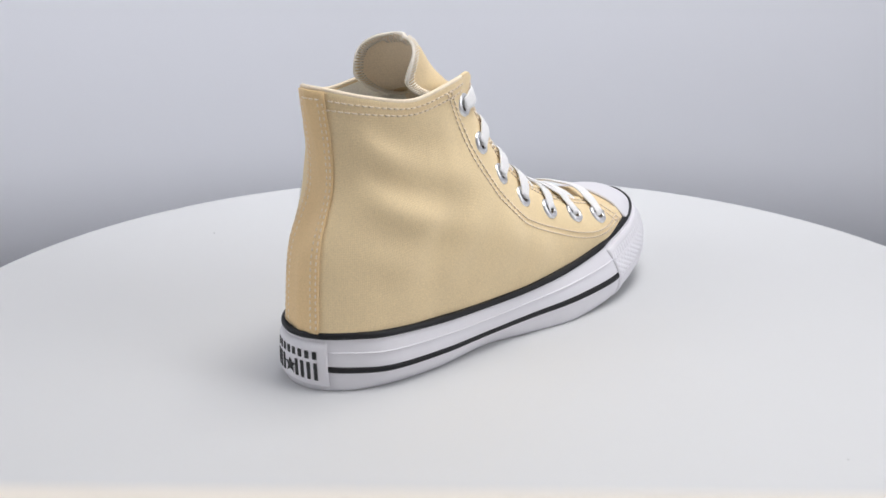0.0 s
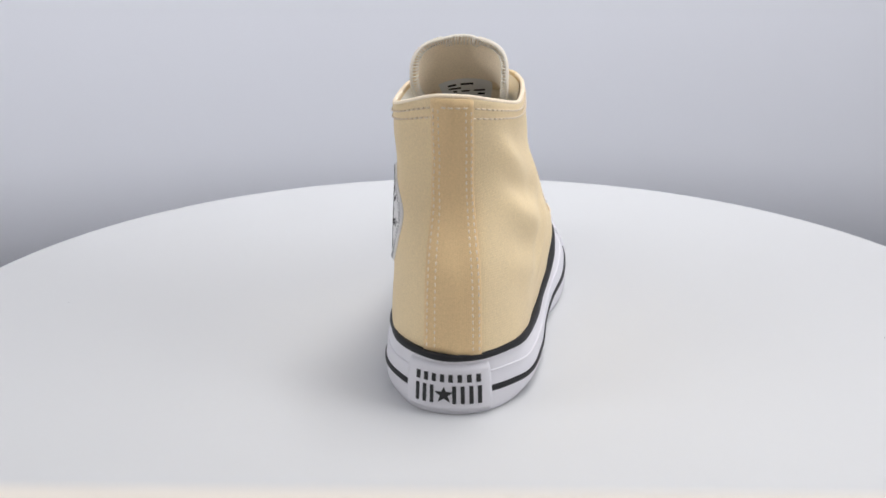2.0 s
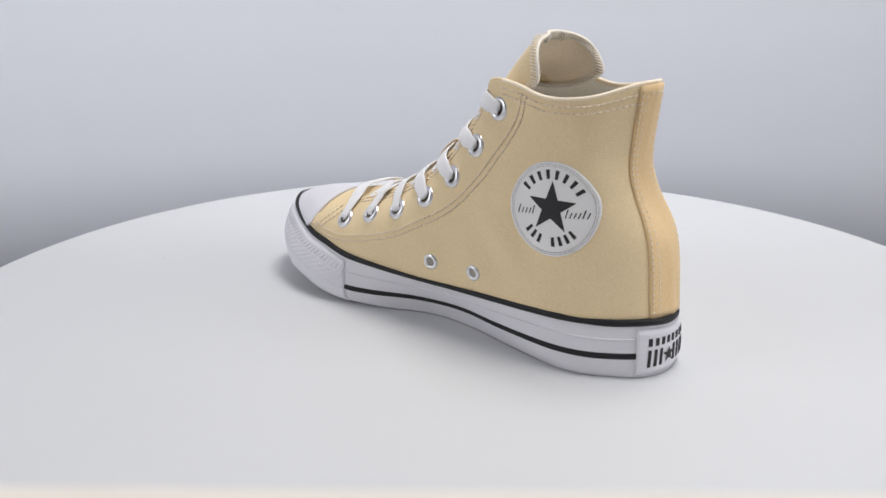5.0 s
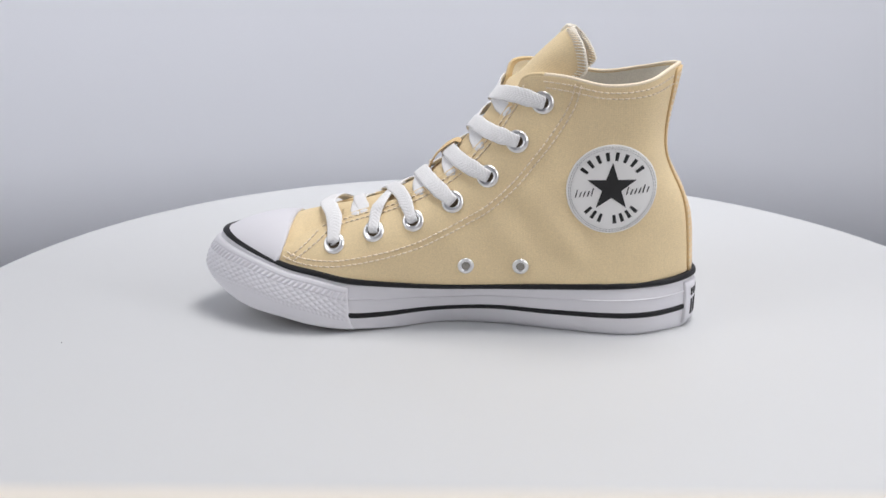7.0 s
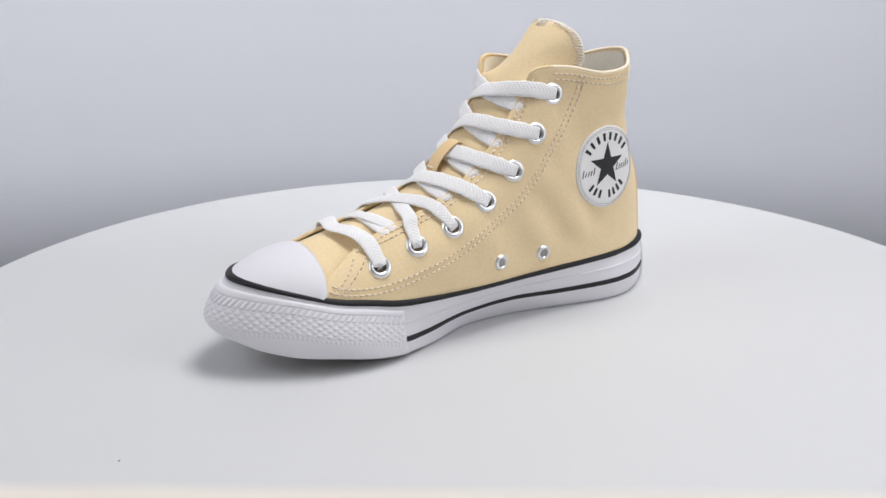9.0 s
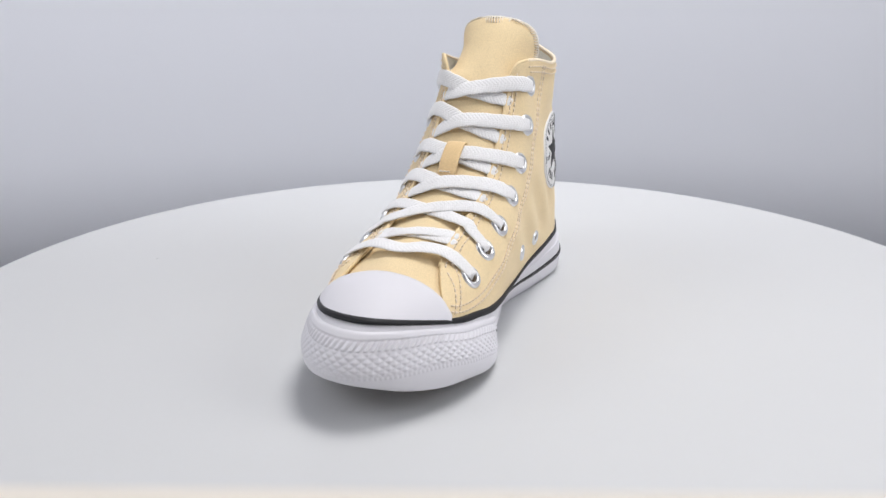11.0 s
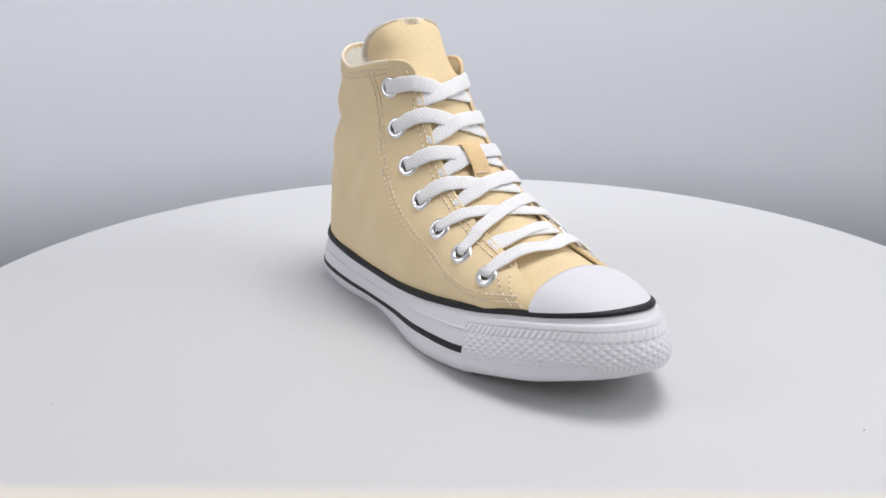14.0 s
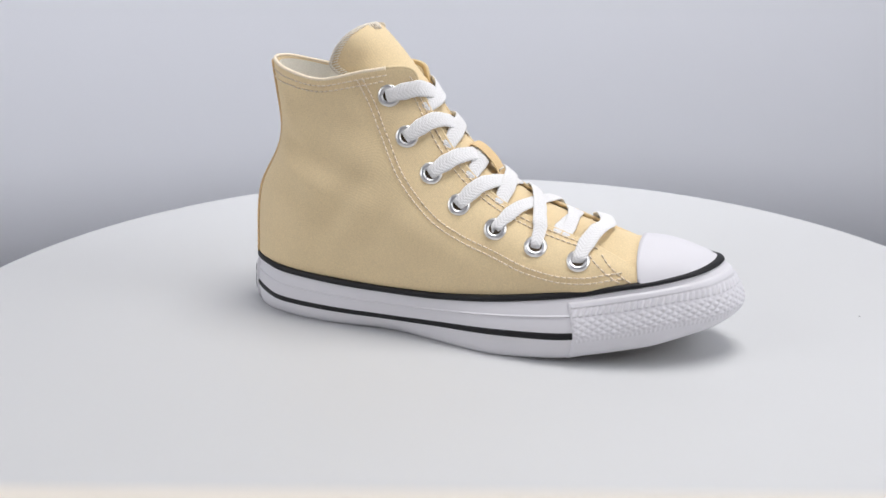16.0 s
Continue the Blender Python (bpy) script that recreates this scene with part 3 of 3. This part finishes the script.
def seams():
    lat = [(-.093, .259), (-.082, .237), (-.067, .204), (-.048, .170), (-.030, .147), (-.003, .122), (.020, .109), (.050, .097), (.072, .089),
           (.091, .083), (.122, .0775), (.150, .0775), (.170, .081), (.188, .0835)]
    med = [(-.116, .258), (-.110, .235), (-.096, .210), (-.076, .182), (-.056, .157), (-.032, .134), (-.007, .118), (.021, .103), (.045, .091),
           (.093, .077), (.131, .070), (.160, .070), (.178, .0735), (.188, .0775)]
    for side, plan, sg in ((0, lat, 1), (1, med, -1)):
        seam(side, plan)
        seam(side, plan, .0058 * sg)
    for side in (0, 1):
        edge_seam(side, 8.5, 12.25, .955, .962)
        edge_seam(side, 8.5, 12.25, .915, .928)
        edge_seam(side, 1.0, 7.9, .925, .955, 80)
        edge_seam(side, 1.2, 7.7, .855, .895, 80)
        edge_seam(side, .20, .95, .20, .92, 24)
        edge_seam(side, .48, 1.30, .22, .86, 24)
        for x in (12.21, 12.42):
            got = [at(side, x, t, .0013) for t in np.linspace(.03, .97, 60)]
            stitch_row([g[0] for g in got], [g[1] for g in got])
    got = [at(0, x, .965, .0017) for x in np.linspace(12.3, 12.95, 8)] + [at(1, x, .965, .0017) for x in np.linspace(12.95, 12.3, 8)]
    stitch_row([g[0] for g in got], [g[1] for g in got])
    # rolled edge of the collar
    for side in (0, 1):
        for x0, x1, mat in ((1.0, 8.6, CANVAS), (8.6, 12.99, TONGUE_LINING)):
            bm = bmesh.new()
            tube(bm, [at(side, x, .998, -.0018)[0] for x in np.linspace(x0, x1, 90)], .0021, 8)
            part("edge_binding", bm, mat, SHOE)


# ---- eyelets ----
EYES = {0: [(-.0624, .2437), (-.0419, .2043), (-.0151, .1693), (.0158, .1405), (.0553, .1201), (.0973, .1070), (.1401, .0971)],
        1: [(-.0787, .2395), (-.0546, .2015), (-.0259, .1660), (.0093, .1394), (.0496, .1188), (.0909, .1062), (.1327, .0922)]}


def ring(q, n, r_in, r_out, high, label, hole_disc=None):
    a, b = frame_of(n)
    prof = [(r_in * .98, -.004), (r_in, .0004), (r_in * 1.12, high * .8), (r_in * .5 + r_out * .5, high), (r_out * .93, high * .6), (r_out, -.0008)]
    rows = []
    for w in np.linspace(0, 2 * math.pi, 32, endpoint=False):
        d = math.cos(w) * a + math.sin(w) * b
        rows.append([q + d * r + n * z for r, z in prof])
    eye = part("eyelet", sheet(np.array(rows), wrap=True), METAL, SHOE, label)
    # flat disc for the opening; on lace eyelets its dark colour paints the shade
    bm = bmesh.new()
    vs = [bm.verts.new((q + (math.cos(w) * a + math.sin(w) * b) * r_in + n * .0004) * S) for w in np.linspace(0, 2 * math.pi, 24, endpoint=False)]
    bm.faces.new(vs)
    part("hole_disc", bm, hole_disc or HOLE_SHADE, eye, "flat disc that stands for the opening")
    return eye


def eyelets():
    for side in (0, 1):
        for u, h in EYES[side]:
            q, n = on(side, u, h)
            ring(q, n, .0060, .0118, .0024, "round silver metal lace eyelet")
    for u, h in ((-.0054, .0735), (-.0612, .0735)):
        q, n = on(1, u, h)
        ring(q, n, .0044, .0087, .0019, "small silver metal vent eyelet", MESH)


# ---- laces ----
def ribbon(path, outs, wide=.0168, thick=.0028, taper=.38):
    """A flat woven band with rounded edges."""
    p, n = spline(path, 40), spline(outs, 40)
    n /= np.linalg.norm(n, axis=1, keepdims=True)
    d = np.gradient(p, axis=0)
    d /= np.linalg.norm(d, axis=1, keepdims=True)
    side = np.cross(n, d)
    side /= np.linalg.norm(side, axis=1, keepdims=True)
    up = np.cross(d, side)
    rows = []
    for k in range(len(p)):
        end = min(k, len(p) - 1 - k)
        w = wide * (1 - taper + taper * min(1, end / 7.0)) * (1 + .08 * taper * math.sin(k * 1.1))
        sec = []
        for ang in np.linspace(0, 2 * math.pi, 14, endpoint=False):
            ca, sa = math.cos(ang), math.sin(ang)
            sec.append(p[k] + side[k] * (w / 2) * np.sign(ca) * abs(ca) ** .7 + up[k] * (thick / 2) * np.sign(sa) * abs(sa) ** .8)
        rows.append(sec + sec[:1])
    bm = sheet(np.array(rows))
    bmesh.ops.remove_doubles(bm, verts=bm.verts[:], dist=1e-6)
    return part("lace", bm, LACE, SHOE, "flat white woven cotton lace")


def front(x, lift):
    """A place on the middle of the tongue, lifted off it."""
    q = catmull(RIDGE, [x - .05, x, x + .05])
    d = q[2] - q[0]
    n = np.array([-d[2], 0, d[0]])
    n /= np.linalg.norm(n)
    if n[2] < 0:
        n = -n
    return q[1] + n * lift, n


def laces():
    E = {s: [on(s, u, h) for u, h in EYES[s]] for s in (0, 1)}
    X = {s: [spot(s, u, h)[0] for u, h in EYES[s]] for s in (0, 1)}
    X[0][0], X[1][0] = 7.35, 7.42
    for i in range(4):                                  # crossings that dive under the far edge
        for s, lift in ((0, .0042), (1, .0072)):
            o = 1 - s
            q, n = E[s][i]
            lip, ln = at(s, X[s][i] - (.15, .32)[s], .985, .0030)
            xm = (X[0][i] + X[1][i]) / 2 - .52
            mid, mn = front(xm, lift)
            xe = X[o][i] * .12 + X[o][i + 1] * .88
            far, fn = at(o, xe + .10, .999, -.0012)
            end, en = at(o, xe, .90, -.0062)
            fn = fn * .5 + mn * .5
            ribbon([q - n * .004, q + n * .0026, lip, mid, far, end], [n, n, ln * .5 + mn * .5, mn, fn, en])
    for s, lift in ((0, .0040), (1, .0068)):            # the long crossing between the fifth and sixth rows
        o = 1 - s
        q, n = E[s][4]
        lip, ln = at(s, X[s][4] - .22, .985, .0030)
        mid, mn = front((X[0][4] + X[1][4]) / 2 - .50, lift)
        lip2, ln2 = at(o, X[o][5] + .15, .985, .0036)
        q2, n2 = E[o][5]
        rim2, rn2 = at(o, X[o][5] + .05, .88, .0034)
        ribbon([q - n * .004, q + n * .0026, lip, mid, lip2, rim2, q2 + n2 * .0026, q2 - n2 * .004],
               [n, n, ln * .5 + mn * .5, mn, ln2 * .6 + mn * .4, rn2, n2, n2], wide=.0145)
    for s, lift in ((0, .003), (1, .0056)):             # short inner crossing
        o = 1 - s
        a, an = at(s, X[s][5] - .30, .90, -.006)
        a2, an2 = at(s, X[s][5] - .32, .999, -.0012)
        mid, mn = front((X[0][5] + X[1][5]) / 2 - .50, lift)
        b2, bn2 = at(o, X[o][5] - .55, .999, -.0012)
        b, bn = at(o, X[o][5] - .62, .90, -.006)
        ribbon([a, a2, mid, b2, b], [an, an2 + mn, mn, bn2 + mn, bn], wide=.0135)
    q, n = E[0][6]                                      # straight bar across the lowest row
    q2, n2 = E[1][6]
    r1, rn1 = at(0, X[0][6] - .12, .92, .0044)
    r2, rn2 = at(1, X[1][6] - .12, .92, .0044)
    mid, mn = front((X[0][6] + X[1][6]) / 2 - .42, .0065)
    l1, l2 = mid * .45 + r1 * .55 + mn * .0045, mid * .45 + r2 * .55 + mn * .0045
    ribbon([q - n * .004, q + n * .0028, r1, l1, mid, l2, r2, q2 + n2 * .0028, q2 - n2 * .004], [n, n, rn1, rn1 + mn, mn, rn2 + mn, rn2, n2, n2])
    # loop of tape on the tongue that holds the laces
    pts, outs = [], []
    for x, lift in ((5.25, .001), (5.20, .0060), (4.95, .0092), (4.60, .0092), (4.38, .0068), (4.22, .0035), (4.16, .002)):
        q, n = front(x, lift)
        pts.append(q), outs.append(n)
    tab = ribbon(pts, outs, wide=.0205, thick=.0022, taper=0.0)
    tab.name, tab["label"] = "lace_loop", "pale yellow tape loop"
    tab.data.materials[0] = CANVAS_EDGE
    q, n = front(4.30, .0072)
    stitch_row([q + np.array([0, v, 0]) for v in (-.008, 0, .008)], [n] * 3, pitch=.0042, length=.003, parent=tab, mat=WHITE_THREAD)


# ---- ankle patch ----
PU, PH = -.1495, .1550


def decal(outline, lift, thick, mat, name, parent, label="", centre=(0, 0)):
    """A thin flat piece laid on the inner side: outline in (towards the heel, up) from the patch's centre."""
    bm = bmesh.new()
    top, low = [], []
    for a, b in outline:
        q, n = on(1, PU - a, PH + b)
        top.append(bm.verts.new((q + n * (lift + thick)) * S))
        low.append(bm.verts.new((q + n * lift) * S))
    q, n = on(1, PU - centre[0], PH + centre[1])
    mid = bm.verts.new((q + n * (lift + thick)) * S)
    half = []
    for a, b in outline:
        q, n = on(1, PU - (a + centre[0]) / 2, PH + (b + centre[1]) / 2)
        half.append(bm.verts.new((q + n * (lift + thick)) * S))
    for k in range(len(top)):
        j = (k + 1) % len(top)
        bm.faces.new((top[k], top[j], half[j], half[k]))
        bm.faces.new((half[k], half[j], mid))
        bm.faces.new((low[k], low[j], top[j], top[k]))
    return part(name, bm, mat, parent, label, smooth=False)


def patch():
    R = .0448
    rows = []
    for w in np.linspace(0, 2 * math.pi, 72, endpoint=False):
        col = []
        for r, z in ((R, -.0006), (R, .0012), (R * .985, .0017), (R * .8, .0018), (R * .55, .0018), (R * .3, .0018), (.001, .0018)):
            q, n = on(1, PU - r * math.cos(w), PH + r * math.sin(w))
            col.append(q + n * z)
        rows.append(col)
    disc = part("ankle_patch", sheet(np.array(rows), wrap=True), PATCH, SHOE, "round white ankle patch with a black star")
    star = []
    for k in range(10):
        w = math.pi / 2 + k * math.pi / 5
        r = .0252 if k % 2 == 0 else .0099
        star.append((r * math.cos(w), r * math.sin(w) + .0015))
    fine = [(a[0] + (b[0] - a[0]) * f, a[1] + (b[1] - a[1]) * f) for a, b in zip(star, star[1:] + star[:1]) for f in (0, .33, .67)]
    decal(fine, .0018, .0005, INK, "star", disc, "black five-pointed star", (0, .0015))

    def block(w, r0, r1, half):
        c = [(r0, -half), (r0, half), (r1, half), (r1, -half)]
        out = []
        for r, d in c:
            ww = w + d / ((r0 + r1) / 2)
            out.append((r * math.cos(ww), r * math.sin(ww)))
        m = (r0 + r1) / 2
        decal(out, .0018, .0003, INK, "print_bar", disc, "", (m * math.cos(w), m * math.sin(w)))

    for k in range(8):
        block(math.radians(146 - k * 15.7), .0288, .0374, .0017)
    for k in (0, 1, 2, 4, 5, 6, 7):
        block(math.radians(-136.5 + k * 13.4), .0262, .0350, .0016)
    for a0, b0, tall, count in ((-.0362, -.0085, .0055, 5), (.0142, -.0060, .0055, 6)):   # two short words in script
        for k in range(count):
            a, top = a0 + k * .0040, tall * (1.5 if k in (0, 4) else 1.0)
            b = b0 + k * .0004
            decal([(a, b), (a + .0011, b), (a + .0030, b + top), (a + .0019, b + top)], .0018, .0003, INK, "print_bar", disc, "", (a + .0015, b + top / 2))
    for rr in (.0408, .0427):
        pts = [on(1, PU - rr * math.cos(w), PH + rr * math.sin(w), .0017) for w in np.linspace(0, 2 * math.pi, 90)]
        stitch_row([q for q, n in pts], [n for q, n in pts], pitch=.0031, length=.0021, radius=.00022, parent=disc, mat=GREY_INK)


# ---- print on the heel label ----
def heel_print():
    label = next(o for o in SHOE.children if o.name.startswith("heel_label"))

    def bar(x0, x1, s0, s1, slant=0.0, name="print_bar"):
        a, b = side_wall(np.linspace(x0, x1, 4), np.linspace(s0, s1, 4), .0026), side_wall(np.linspace(x0, x1, 4), np.linspace(s0, s1, 4), .0033)
        g = np.concatenate([a[:, :1], b, a[:, -1:]], 1)
        part(name, sheet(np.concatenate([a[:1, [0, 0, 1, 2, 3, 3]], g, a[-1:, [0, 0, 1, 2, 3, 3]]])), INK, label, smooth=False)

    xl, xr = 13.92, 11.93
    w = (xr - xl) / 8
    for k in range(8):
        bar(xl + w * k, xl + w * (k + .50), .255, .390)
    w = (xr - xl) / 8.9
    for k in (0, 1, 2):
        bar(xl + w * k, xl + w * (k + .46), .465, .765)
    for k in (4.9, 5.9, 6.9, 7.9):
        bar(xl + w * k, xl + w * (k + .48), .465, .765)
    cx, cs = xl + w * 3.85, .625
    bm = bmesh.new()
    ring_ = []
    for k in range(10):
        a = math.pi / 2 + k * math.pi / 5
        r = 1 if k % 2 == 0 else .4
        ring_.append((cx - r * math.cos(a) * .30, cs - r * math.sin(a) * .15))
    vs = []
    for xx, ss in ring_ + [(cx, cs)]:
        q = side_wall(np.array([xx - .01, xx, xx + .01]), [ss], .0034)[1, 0]
        vs.append(bm.verts.new(q * S))
    for k in range(10):
        bm.faces.new((vs[k], vs[(k + 1) % 10], vs[10]))
    part("print_star", bm, INK, label, "black five-pointed star", smooth=False)


# ---- inside of the shoe ----
def inside():
    x = np.linspace(0, NB, NB * 4, endpoint=False)
    edge = loop(TOPLINE, x)
    c = np.array([-.01, -.008, 0])
    rings = []
    for k in (.96, .7, .4, .05):
        q = edge.copy()
        q[:, :2] = c[:2] + (edge[:, :2] - c[:2]) * k
        q[:, 2] = edge[:, 2] * .5 + .02
        rings.append(q)
    part("insole", sheet(np.stack(rings, 1), wrap=True), LINING, SHOE, "ivory fabric insole")
    # woven label on the back of the tongue
    g = TONGUE_BACK
    m = np.array([-.14, -.008, 0])

    def lay(r0, r1, c0, c1, lift):
        q = g[r0:r1, c0:c1]
        d = (m - q) * np.array([1, 1, 0])
        return q + d / np.linalg.norm(d, axis=2, keepdims=True) * lift

    tag = part("tongue_label", sheet(lay(1, 19, 8, 22, .0012)), PAPER, SHOE, "white printed label inside the tongue")
    rnd = random.Random(4)
    for r in range(3, 17, 2):
        c = 10
        while c < 20:
            run = rnd.choice((2, 3, 4))
            if rnd.random() < .72:
                part("print_bar", sheet(lay(r, r + 2, c, min(c + run, 20), .0018)[:, :] * 1.0), INK, tag)
            c += run
    # overlocked edge of the tongue
    e = TONGUE
    n = len(e)
    nm = normals(e)
    if np.sum(nm * (e - np.array([-.11, -.008, .2]))) < 0:
        nm = -nm
    path = [(e[i, 0], e[i, 3], nm[i, 1]) for i in range(58, n - 1)] + [(e[n - 1, j], e[n - 1, j] + e[n - 10, 14] - e[n - 1, 14], nm[n - 4, 14]) for j in range(1, 28)] + [(e[i, -1], e[i, -4], nm[i, -2]) for i in range(n - 2, 57, -1)]
    a, b, c = (np.array([q[k] for q in path]) for k in range(3))
    s = np.concatenate([[0], np.cumsum(np.linalg.norm(np.diff(a, axis=0), axis=1))])
    bm = bmesh.new()
    for k in np.arange(0, s[-1], .0030):
        pa, fr = (np.array([np.interp(k, s, v[:, j]) for j in range(3)]) for v in (a, c))
        pb = np.array([np.interp(k + .0016, s, b[:, j]) for j in range(3)])
        d = pb - pa
        d = d / (np.linalg.norm(d) + 1e-9) * .0088
        ed = pa - d * .10
        tube(bm, [pa + d + fr * .0006, pa + d * .6 + fr * .0013, pa + fr * .0016, ed - fr * .0012, pa + d * .2 - fr * .0046, pa + d * .8 - fr * .0042], .0007, 5)
    part("overlock_stitching", bm, WHITE_THREAD, SHOE, "white overlock stitching on the tongue's edge", kind="stuff")
    bm = bmesh.new()
    tube(bm, a, .0016, 8)
    part("tongue_binding", bm, WHITE_THREAD, SHOE)


def tissue():
    """Crumpled paper that fills the ankle, standing on the insole."""
    bm = bmesh.new()
    bmesh.ops.create_icosphere(bm, subdivisions=5, radius=1.0)
    for v in bm.verts:
        p = v.co.copy()
        k = 1 + .20 * noise.noise(p * 1.3) + .07 * abs(noise.noise(p * 3.1)) + .008 * noise.noise(p * 9)
        z = p.z * k
        v.co = Vector((-.136 + .050 * p.x * k, -.004 + .030 * p.y * k, max(.052, .147 + .094 * z))) * S
    return part("tissue_paper", bm, PAPER, None)


seams()
eyelets()
laces()
patch()
heel_print()
inside()
TISSUE = tagged(tissue(), "crumpled white tissue paper stuffed inside the sneaker", "paper")


def motions():
    rows = [(t / 2, t / 2 * 18.4023) for t in range(33)]
    walk(TURNTABLE, [(t, pose(0, 0, 0, 0, 0, a)) for t, a in rows])
    for thing in (SHOE, TISSUE):
        walk(thing, [(t, pose(0, 0, 0.0003, 0, 0, 45 + a) @ pose(0, -0.0008, 0)) for t, a in rows])


motions()
